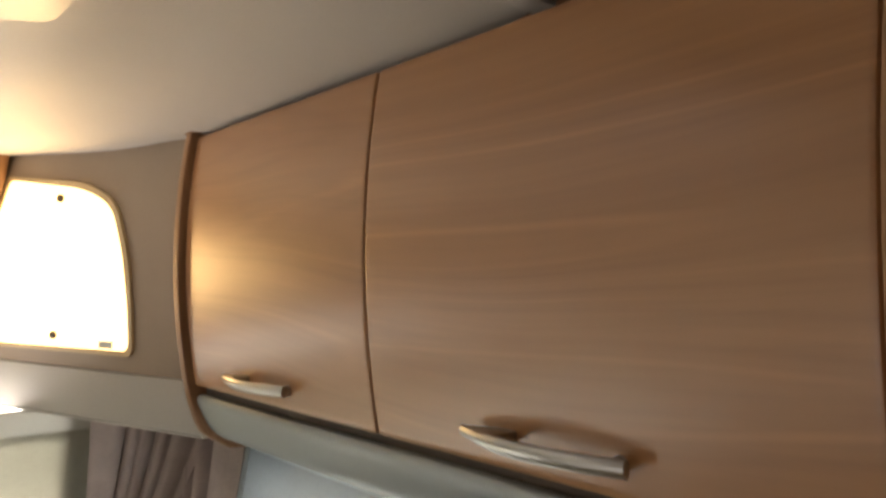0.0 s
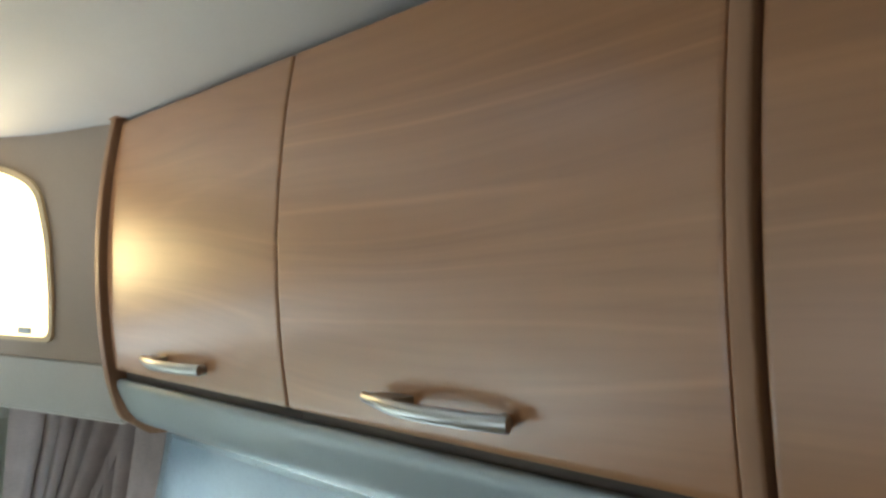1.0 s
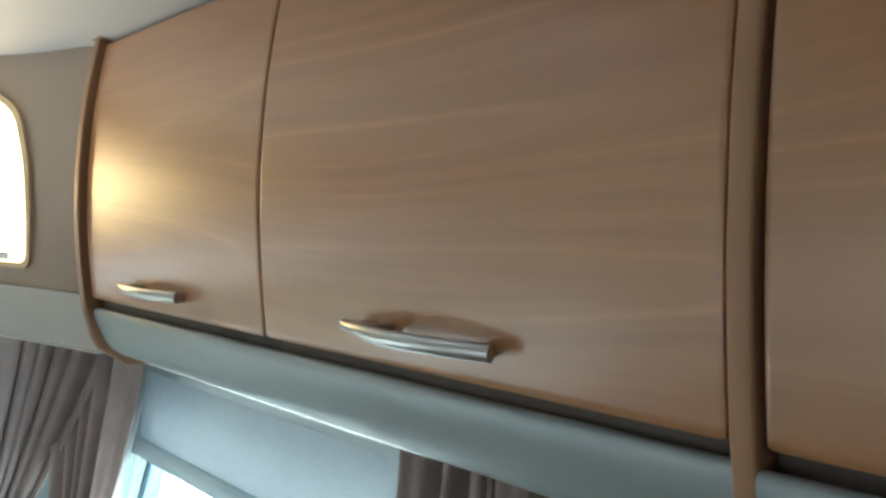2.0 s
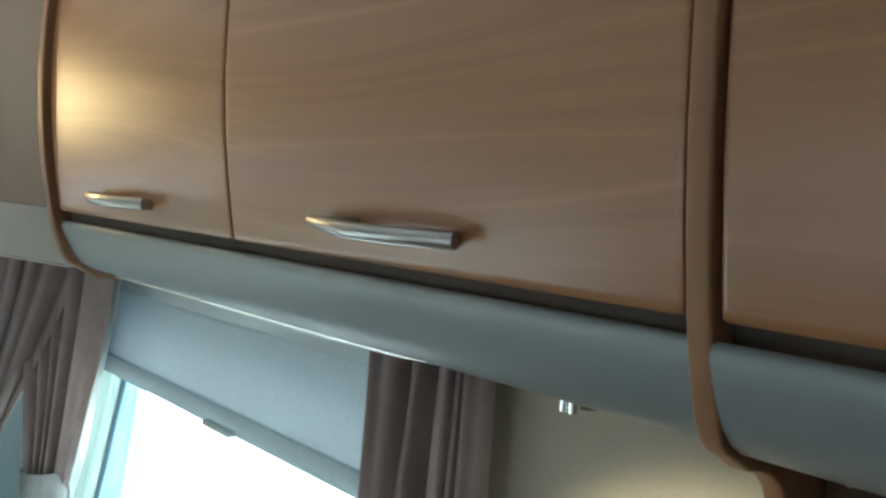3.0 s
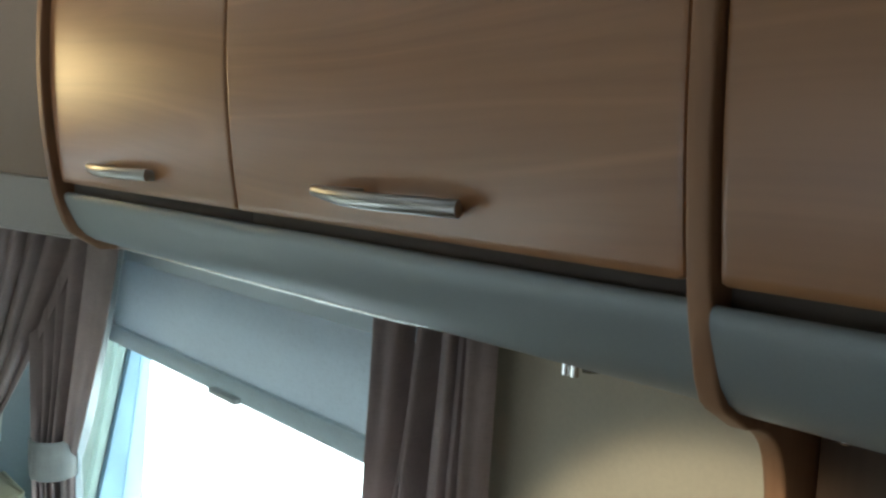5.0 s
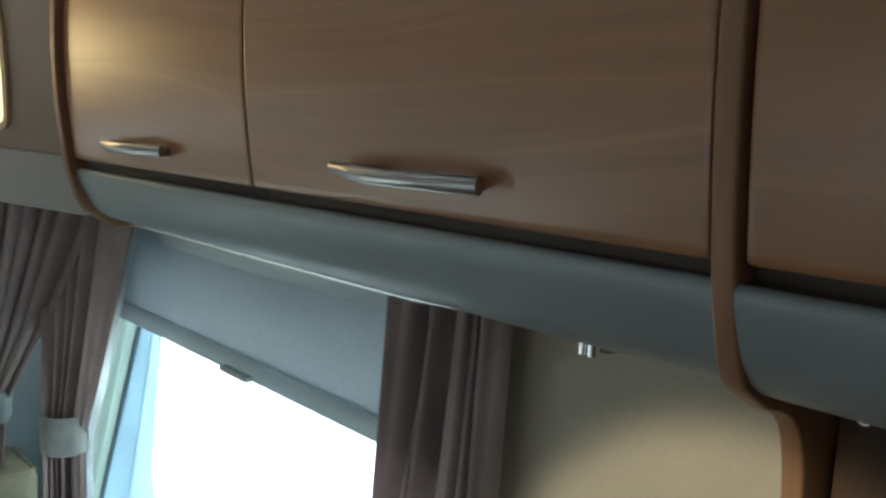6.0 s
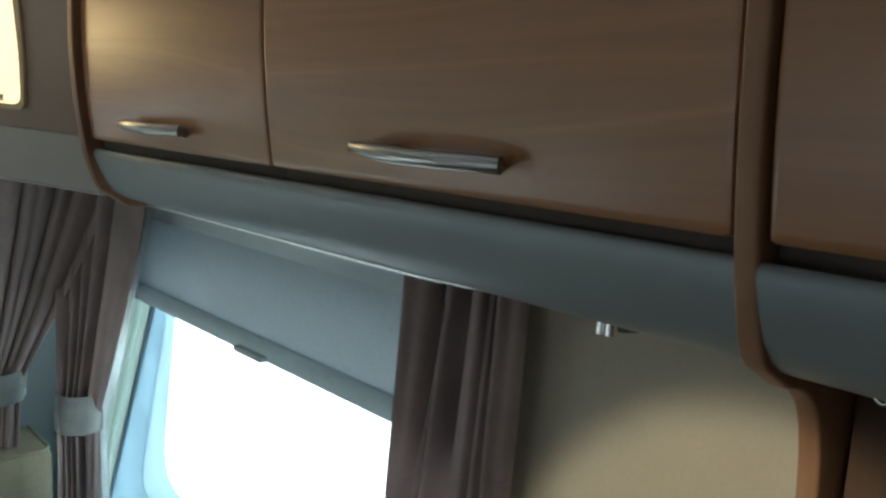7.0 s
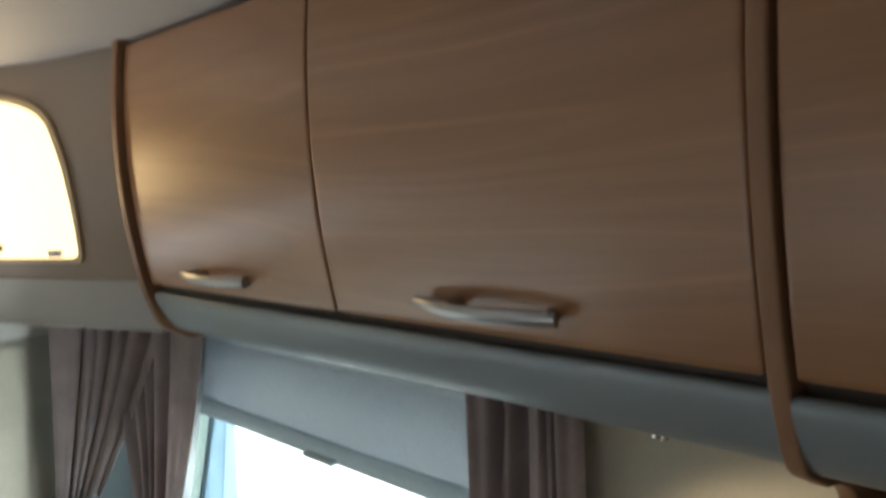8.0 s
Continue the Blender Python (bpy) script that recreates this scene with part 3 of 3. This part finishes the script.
L = thing("corner_lamp", corner(-0.70, 1.54, 0), "lit corner lamp with a warm white diffuser", "lamp")
part("diffuser", prism(hole, corner, -0.004, 0.002), DIFFUSER, L, "glowing warm white diffuser", smooth=0)
part("rim", ring_prism(rounded(grown(LAMP, 0.008), LRAD), rounded(grown(LAMP, -0.001), LRAD), corner, -0.004, 0.005), RIM, L, "thin cream rim")
for u, v in ((-0.689, 1.755), (-0.704, 1.556)):
    part("screw", prism([(u + 0.006 * math.cos(a), v + 0.006 * math.sin(a)) for a in [k * math.pi / 5 for k in range(10)]], corner, 0.001, 0.005, 0.0008), SCREW, L)
part("maker_plate", prism([(-0.620, 1.5400), (-0.597, 1.5395), (-0.597, 1.5490), (-0.620, 1.5495)], corner, 0.001, 0.0035), PLASTIC, L, "small grey plate")

PEL = thing("pelmet", corner(-0.7, 1.432, 0), "pale grey pelmet board above the curtains", "pelmet")
part("board", prism([(-1.00, 1.459), (-0.4515, 1.4292), (-0.4515, 1.5000), (-1.00, 1.525)], corner, -0.014, 0.004, 0.003), PELMET, PEL)
part("bottom_edge", prism([(-1.00, 1.4560), (-0.4515, 1.4262), (-0.4515, 1.4288), (-1.00, 1.4586)], corner, -0.014, 0.0025, 0.001), WHITE, PEL)

FP = thing("front_locker_post", corner(-0.84, 1.53, 0), "rounded oak post of the front locker", "post")
part("board", prism([(-0.905, 1.53), (-0.884, 1.53), (-0.862, 1.62), (-0.836, 1.69), (-0.814, 1.733), (-0.792, 1.788), (-0.777, 1.842), (-0.806, 1.848), (-0.820, 1.795), (-0.842, 1.74), (-0.866, 1.69), (-0.890, 1.62)], corner, 0.007, 0.024, 0.004), TRIM, FP)


# ---- side window, its blind and curtains ----
W = thing("window_1", (-0.4, WALL_Y + 0.02, 0.70), "bright caravan window with a pale frame", "window", kind="structure")


def inset(points, left, right, top, bottom):
    (a, b, c, d) = points
    return [(a[0] + left, a[1] - top), (b[0] - right, b[1] - top), (c[0] - right, c[1] + bottom), (d[0] + left, d[1] + bottom)]


f1 = [(-0.691, 1.37), (0.092, 1.37), (0.092, 0.73), (-0.986, 0.73)]
f2 = [(-0.659, 1.355), (0.078, 1.355), (0.078, 0.745), (-0.947, 0.745)]
f3 = [(-0.645, 1.33), (0.056, 1.33), (0.056, 0.880), (-0.716, 0.880)]


def moulding(lines, name, mat, parent, label=""):
    """A closed moulding through several outlines, each at its own depth."""
    bm = bmesh.new()
    rows = [[bm.verts.new(along_y(u, v, w)) for u, v in line] for line, w in lines]
    for k in range(len(rows)):
        p, q = rows[k], rows[(k + 1) % len(rows)]
        for i in range(len(p)):
            bm.faces.new((p[i], p[(i + 1) % len(p)], q[(i + 1) % len(p)], q[i]))
    return part(name, bm, mat, parent, label)


fo, fi = rounded(inset(WIN, -0.012, -0.01, -0.004, -0.01), [0.01] * 4), rounded(f1, [0.02] * 4)
moulding([(fo, WALL_Y - 0.006), (fo, WALL_Y + 0.012), (fi, WALL_Y + 0.016), (fi, WALL_Y + 0.006), (rounded(inset(f1, -0.016, -0.012, -0.010, -0.010), [0.02] * 4), WALL_Y - 0.002), (rounded(inset(WIN, 0.008, 0.006, 0.006, 0.006), [0.012] * 4), WALL_Y - 0.010)], "window_frame", FRAME, W, "pale grey-green plastic frame")
# the opening sash: a rounded bar inside the frame, a thin seal, then the bevelled acrylic edge
fa, fb = rounded(inset(f1, 0.0015, 0.0015, 0.0015, 0.0015), [0.02] * 4), rounded(f2, [0.03] * 4)
fm = rounded([tuple((p + q) / 2 for p, q in zip(a, b)) for a, b in zip(f1, f2)], [0.025] * 4)
moulding([(fa, WALL_Y + 0.014), (fm, WALL_Y + 0.009), (fb, WALL_Y + 0.013), (fb, WALL_Y + 0.020), (fa, WALL_Y + 0.020)], "sash_bar", FRAME, W, "pale sash bar inside the frame")
f2b = inset(f2, 0.008, 0.004, 0.004, 0.004)
part("seal", ring_prism(fb, rounded(f2b, [0.03] * 4), along_y, WALL_Y + 0.013, WALL_Y + 0.022), GREYSEAL, W, "thin grey rubber seal")
fc = rounded(f2b, [0.03] * 4)
fe = rounded(f3, [0.05, 0.05, 0.07, 0.09])
fd = rounded([tuple(p * 0.4 + q * 0.6 for p, q in zip(a, b)) for a, b in zip(f2b, f3)], [0.04, 0.04, 0.06, 0.07])
moulding([(fc, WALL_Y + 0.018), (fd, WALL_Y + 0.022), (fd, WALL_Y + 0.027), (fc, WALL_Y + 0.027)], "pane_rim", ACRYL, W, "pale blue acrylic rim")
moulding([(fd, WALL_Y + 0.0225), (fe, WALL_Y + 0.026), (fe, WALL_Y + 0.029), (fd, WALL_Y + 0.029)], "pane_edge", ACRYL_THIN, W, "thinner clear blue edge of the pane")
pane = part("pane", prism(rounded(f2, [0.03] * 4), along_y, WALL_Y + 0.032, WALL_Y + 0.035), GLASS, W, smooth=0)
pane.visible_shadow = False

B = thing("roller_blind", (-0.33, 0.165, 1.222), "half-lowered grey roller blind in the window", "blind")
part("cassette", prism([(0.150, 1.372), (0.146, 1.378), (0.146, 1.405), (0.188, 1.405), (0.188, 1.372)], along_x, -0.79, 0.080, 0.002), CASSETTE, B)
part("fabric", box((-0.78, 0.171, 1.238), (0.075, 0.173, 1.374), 0), BLIND, B, "grey blind fabric")
part("bottom_bar", prism([(0.162, 1.226), (0.160, 1.229), (0.160, 1.249), (0.163, 1.2525), (0.176, 1.2525), (0.176, 1.226)], along_x, -0.785, 0.078, 0.001), BLIND_BAR, B, "slim pale bar, made translucent to look lit from behind")
part("pull_tab", box((-0.341, 0.150, 1.2262), (-0.270, 0.164, 1.2340), 0.002), PLASTIC, B)


def curtain(name, top, tie, foot, grooves, amp, heights, label, seed, nu=120, nv=64, slant=0.0):
    """A hanging: top, tie and foot are lines of two ends (x, y), heights their three z; grooves: (place across, width, depth) of each fold."""
    rnd = random.Random(seed)
    ph = [rnd.uniform(0, 6.28) for _ in range(6)]
    drift = [rnd.uniform(-0.05, 0.05) for _ in grooves]
    zt, zm, zb = heights
    t = thing(name, (sum(p[0] for p in top) / 2, sum(p[1] for p in top) / 2, zb), label, "curtain", "curtains")

    def point(u, v):
        z = zt + (zb - zt) * v
        if z > zm:
            k = ((zt - z) / (zt - zm)) ** 1.15
            a = [Vector(top[i]).lerp(Vector(tie[i]), k) for i in (0, 1)]
        else:
            k = smoothstep(0, 1, (zm - z) / (zm - zb))
            a = [Vector(tie[i]).lerp(Vector(foot[i]), k) for i in (0, 1)]
        d = a[1] - a[0]
        nrm = Vector((d.y, -d.x)).normalized()
        f = 0.25 * math.sin(2 * math.pi * 1.1 * u + ph[0] + 1.5 * v)
        for (c, w, depth), sh in zip(grooves, drift):
            c = c + sh * math.sin(2.2 * v + ph[1]) - slant * v * (1 - c) ** 3
            f -= depth * math.exp(-abs((u - c) / w) ** 1.7)
        f += 0.06 * math.sin(40 * u + 3 * v + ph[2]) + 0.10 * math.sin(7 * v + 9 * u + ph[3])
        q = a[0] + d * u + nrm * amp * f
        return (q.x, q.y, z)

    part("cloth", sheet(point, nu, nv, 0.0015), CURTAIN, t)
    return point


def band(name, ctr, d, half, depth, z0, z1, label, tilt=0.0):
    """A tieback: an oval strap round a gathered curtain."""
    t = thing(name, (ctr[0], ctr[1], z0), label, "tieback", "curtain tiebacks")
    d = Vector(d).normalized()
    nrm = Vector((d.y, -d.x))
    rings = []
    for z, g in ((z0, -0.0015), (z0 + 0.004, 0.0), ((z0 + z1) / 2, 0.001), (z1 - 0.004, 0.0), (z1, -0.0015), (z1 - 0.003, -0.004), ((z0 + z1) / 2, -0.004), (z0 + 0.003, -0.004)):
        ring = []
        for k in range(40):
            a = 2 * math.pi * k / 40
            ca, sa = math.cos(a), math.sin(a)
            ca = math.copysign(abs(ca) ** 0.7, ca)
            sa = math.copysign(abs(sa) ** 0.8, sa)
            p = Vector(ctr) + d * ca * (half + g) + nrm * sa * (depth + g)
            ring.append((p.x, p.y, z + tilt * ca + 0.002 * math.sin(3 * a)))
        rings.append(ring)
    rings.append(rings[0])
    bm = loft(rings, caps=False)
    bmesh.ops.remove_doubles(bm, verts=bm.verts, dist=0.00005)
    part("strap", bm, LINEN, t)
    part("seam", tube([Vector(ctr).to_3d() + Vector((*(d * half * -0.75 + nrm * depth * 0.86), z)) for z in (z0 + 0.003, (z0 + z1) / 2, z1 - 0.003)], 0.0008, 6), LINEN, t)
    return t


side_edge = curtain("side_curtain", ((-0.775, 0.070), (-0.497, 0.100)), ((-0.750, 0.052), (-0.710, 0.109)), ((-0.79, 0.06), (-0.71, 0.118)), [(0.05, 0.05, 1.0), (0.20, 0.04, 1.2), (0.31, 0.025, 1.0), (0.40, 0.025, 1.2), (0.54, 0.045, 1.7), (0.635, 0.022, 1.3)], 0.020, (1.412, 1.03, 0.55), "mauve-brown curtain tied back beside the window", 4)
band("tieback", (-0.732, 0.082), (0.036, 0.061), 0.037, 0.026, 1.003, 1.069, "pale linen tieback round the side curtain")
curtain("window_curtain", ((0.053, 0.114), (0.166, 0.162)), ((0.036, 0.112), (0.152, 0.162)), ((0.022, 0.112), (0.138, 0.162)), [(0.27, 0.045, 1.0), (0.345, 0.020, 0.6), (0.475, 0.065, 1.6), (0.675, 0.022, 0.9), (0.785, 0.018, 1.3)], 0.021, (1.412, 1.10, 0.55), "mauve-brown curtain hanging open beside the blind", 9, slant=1.3)
curtain("front_curtain", ((-0.72, -0.052), (-0.63, 0.11)), ((-0.905, -0.030), (-0.885, 0.034)), ((-1.0, -0.09), (-0.96, 0.02)), [(0.30, 0.035, 1.3), (0.40, 0.03, 0.7), (0.53, 0.045, 1.3), (0.66, 0.05, 0.8), (0.85, 0.08, 1.0)], 0.014, (1.440, 1.05, 0.55), "mauve-brown curtain tied back beside the front window", 21)
band("tieback", (-0.895, 0.0), (0.02, 0.070), 0.042, 0.028, 1.020, 1.075, "pale linen tieback round the front curtain")

# white lining behind the side curtain's edge
LN = thing("curtain_lining", (-0.69, 0.12, 0.55), "white lining edge of the side curtain", "lining")


def lining_point(u, v):
    x, y, z = side_edge(1.0, v)
    k = min(1.0, (1.412 - z) / 0.382)
    w = 0.014 * smoothstep(0.45, 0.80, k) * (1.0 - 0.5 * smoothstep(0.9, 1.0, k)) + 0.06 * min(max(0.0, 1.03 - z), 0.25)
    return (x - 0.012 + (0.012 + w) * u, y + 0.004 + 0.004 * u, z)


part("cloth", sheet(lining_point, 6, 50, 0.0012), LINING, LN)

# front window: blind, frame
W2 = thing("window_2", (-0.95, -0.9, 0.98), "front caravan window behind a lowered blind", "window", kind="structure")


def lean_out(u, v, w):
    return (front_x(v) + w, u, v)


part("window_frame", ring_prism([(FW[2] - 0.02, 0.79), (FW[3] + 0.02, 0.79), (FW[3] + 0.02, 1.415), (FW[2] - 0.02, 1.415)], [(FW[2] + 0.015, 0.82), (FW[3] - 0.015, 0.82), (FW[3] - 0.015, 1.385), (FW[2] + 0.015, 1.385)], lean_out, 0.001, 0.012), PLASTIC, W2)
pane = part("pane", prism([(FW[2], FW[0]), (FW[3], FW[0]), (FW[3], FW[1]), (FW[2], FW[1])], lean_out, -0.03, -0.027), GLASS, W2, smooth=0)
pane.visible_shadow = False
B2 = thing("roller_blind", (-0.93, -0.9, 1.0), "lowered cream roller blind in the front window", "blind")
part("cassette", prism([(FW[2] - 0.03, 1.402), (0.07, 1.402), (0.07, 1.440), (FW[2] - 0.03, 1.440)], lean_out, 0.013, 0.040, 0.003), WHITE, B2)
part("fabric", prism([(FW[2] - 0.02, 1.02), (0.06, 1.02), (0.06, 1.403), (FW[2] - 0.02, 1.403)], lean_out, 0.018, 0.020), BLIND2, B2, smooth=0)
part("bottom_bar", prism([(FW[2] - 0.02, 1.004), (0.06, 1.004), (0.06, 1.022), (FW[2] - 0.02, 1.022)], lean_out, 0.012, 0.026, 0.002), PLASTIC, B2)


# ---- seat cushion in the corner ----
def cushion(lo, hi, label):
    t = thing("seat_back_cushion", ((lo[0] + hi[0]) / 2, (lo[1] + hi[1]) / 2, lo[2]), label, "cushion")
    part("pad", box(lo, hi, 0.022), CUSHION, t)
    z, e = hi[2] - 0.006, 0.007
    loop = rounded([(lo[0] + e, lo[1] + e), (hi[0] - e, lo[1] + e), (hi[0] - e, hi[1] - e), (lo[0] + e, hi[1] - e)], [0.02] * 4)
    part("piping", tube([(x, y, z) for x, y in loop + loop[:1]], 0.004, 8), CUSHION, t)
    return t


cushion((-1.04, -0.60, 0.45), (-0.865, 0.085, 0.928), "cream upholstered seat back cushion with piping")
# bench that carries the cushion
SB = thing("bench", (-0.85, -0.3, 0.0), "plain timber bench base under the cushions", "bench")
part("base", box((-1.05, -0.75, 0.0), (-0.45, 0.18, 0.36), 0.004), TRIM, SB)
part("seat_pad", box((-1.045, -0.75, 0.361), (-0.45, 0.178, 0.449), 0.02), CUSHION, SB)


# ---- small fittings under the panel ----
def rail_fitting(place, label):
    x, y, z = place
    t = thing("rail_fitting", place, label, "fitting", "fittings under the panel")
    for k in range(2):
        part("barrel", tube([(x - 0.006 + 0.0075 * k, y, z - 0.0075), (x - 0.006 + 0.0075 * k, y, z + 0.0078)], 0.0033, 14), CHROME, t)
    part("arm", prism([(x + 0.009, z + 0.002), (x + 0.010, z - 0.0025), (x + 0.016, z - 0.002), (x + 0.028, z + 0.001), (x + 0.028, z + 0.0078), (x + 0.009, z + 0.0078)], along_y, y - 0.003, y + 0.004), SCREW, t, "dark tapering arm")
    return t


rail_fitting((0.3070, 0.085, 1.4160), "small ribbed chrome fitting under the grey panel")
K = thing("hook", (0.478, 0.112, 1.405), "small chrome hook under the grey panel", "hook")
part("shank", tube([(0.478, 0.112, 1.4210), (0.478, 0.112, 1.4125)], 0.0025, 12), CHROME, K)
part("curl", tube([(0.478 + 0.0042 * math.cos(a), 0.112, 1.4090 + 0.0042 * math.sin(a)) for a in [math.pi / 2 + 0.5 * k for k in range(11)]], 0.0018, 10), CHROME, K)


# ---- roof hatch and downlight ----
H = thing("roof_hatch", (0.010, -0.415, 1.88), "white roof hatch frame with a frosted dome", "roof hatch")


def rect(m, r):
    return rounded([(HATCH[0] + m, HATCH[2] + m), (HATCH[1] - m, HATCH[2] + m), (HATCH[1] - m, HATCH[3] - m), (HATCH[0] + m, HATCH[3] - m)], [r] * 4)


part("frame", ring_prism(rect(0.0, 0.035), rect(0.05, 0.02), level, 1.866, 1.886), PELMET, H)
part("inner_frame", ring_prism(rect(0.05, 0.02), rect(0.075, 0.02), level, 1.872, 1.90), WHITE, H)
dome = part("dome", prism(rect(0.03, 0.03), level, 1.95, 1.955), LINING, H, "frosted dome")
# unseen fitting, added as the source of the wall's warm pool
D = thing("downlight", (0.45, -1.20, 1.88), "small round ceiling downlight, lit, unseen and assumed", "lamp")
part("rim", loft([[(0.45 + r * math.cos(a), -1.20 + r * math.sin(a), z) for a in [2 * math.pi * k / 24 for k in range(24)]] for r, z in ((0.032, 1.915), (0.036, 1.905), (0.036, 1.899), (0.028, 1.897), (0.026, 1.905))]), WHITE, D)
part("bulb", prism([(0.45 + 0.024 * math.cos(a), -1.20 + 0.024 * math.sin(a)) for a in [2 * math.pi * k / 20 for k in range(20)]], level, 1.9055, 1.9075), BULB, D)

# ---- the bright day outside ----
tagged(part("backdrop_front", box((-2.6, -3.2, -0.59), (-2.58, 0.9, 2.6), 0), OUTSIDE), "white glare of the bright day ahead", "backdrop", kind="structure")
tagged(part("backdrop", box((-3.0, 0.95, -0.59), (2.2, 0.97, 2.6), 0), OUTSIDE), "white glare of the bright day outside", "backdrop", kind="structure")
# unseen ground, dark so that little light bounces up under the panel
tagged(part("ground", box((-60, -60, -0.62), (60, 60, -0.60), 0), plain("dark_ground", (0.10, 0.10, 0.10), 0.9)), "plain unseen ground outside, kept dark to throw up little light", "ground", kind="structure")
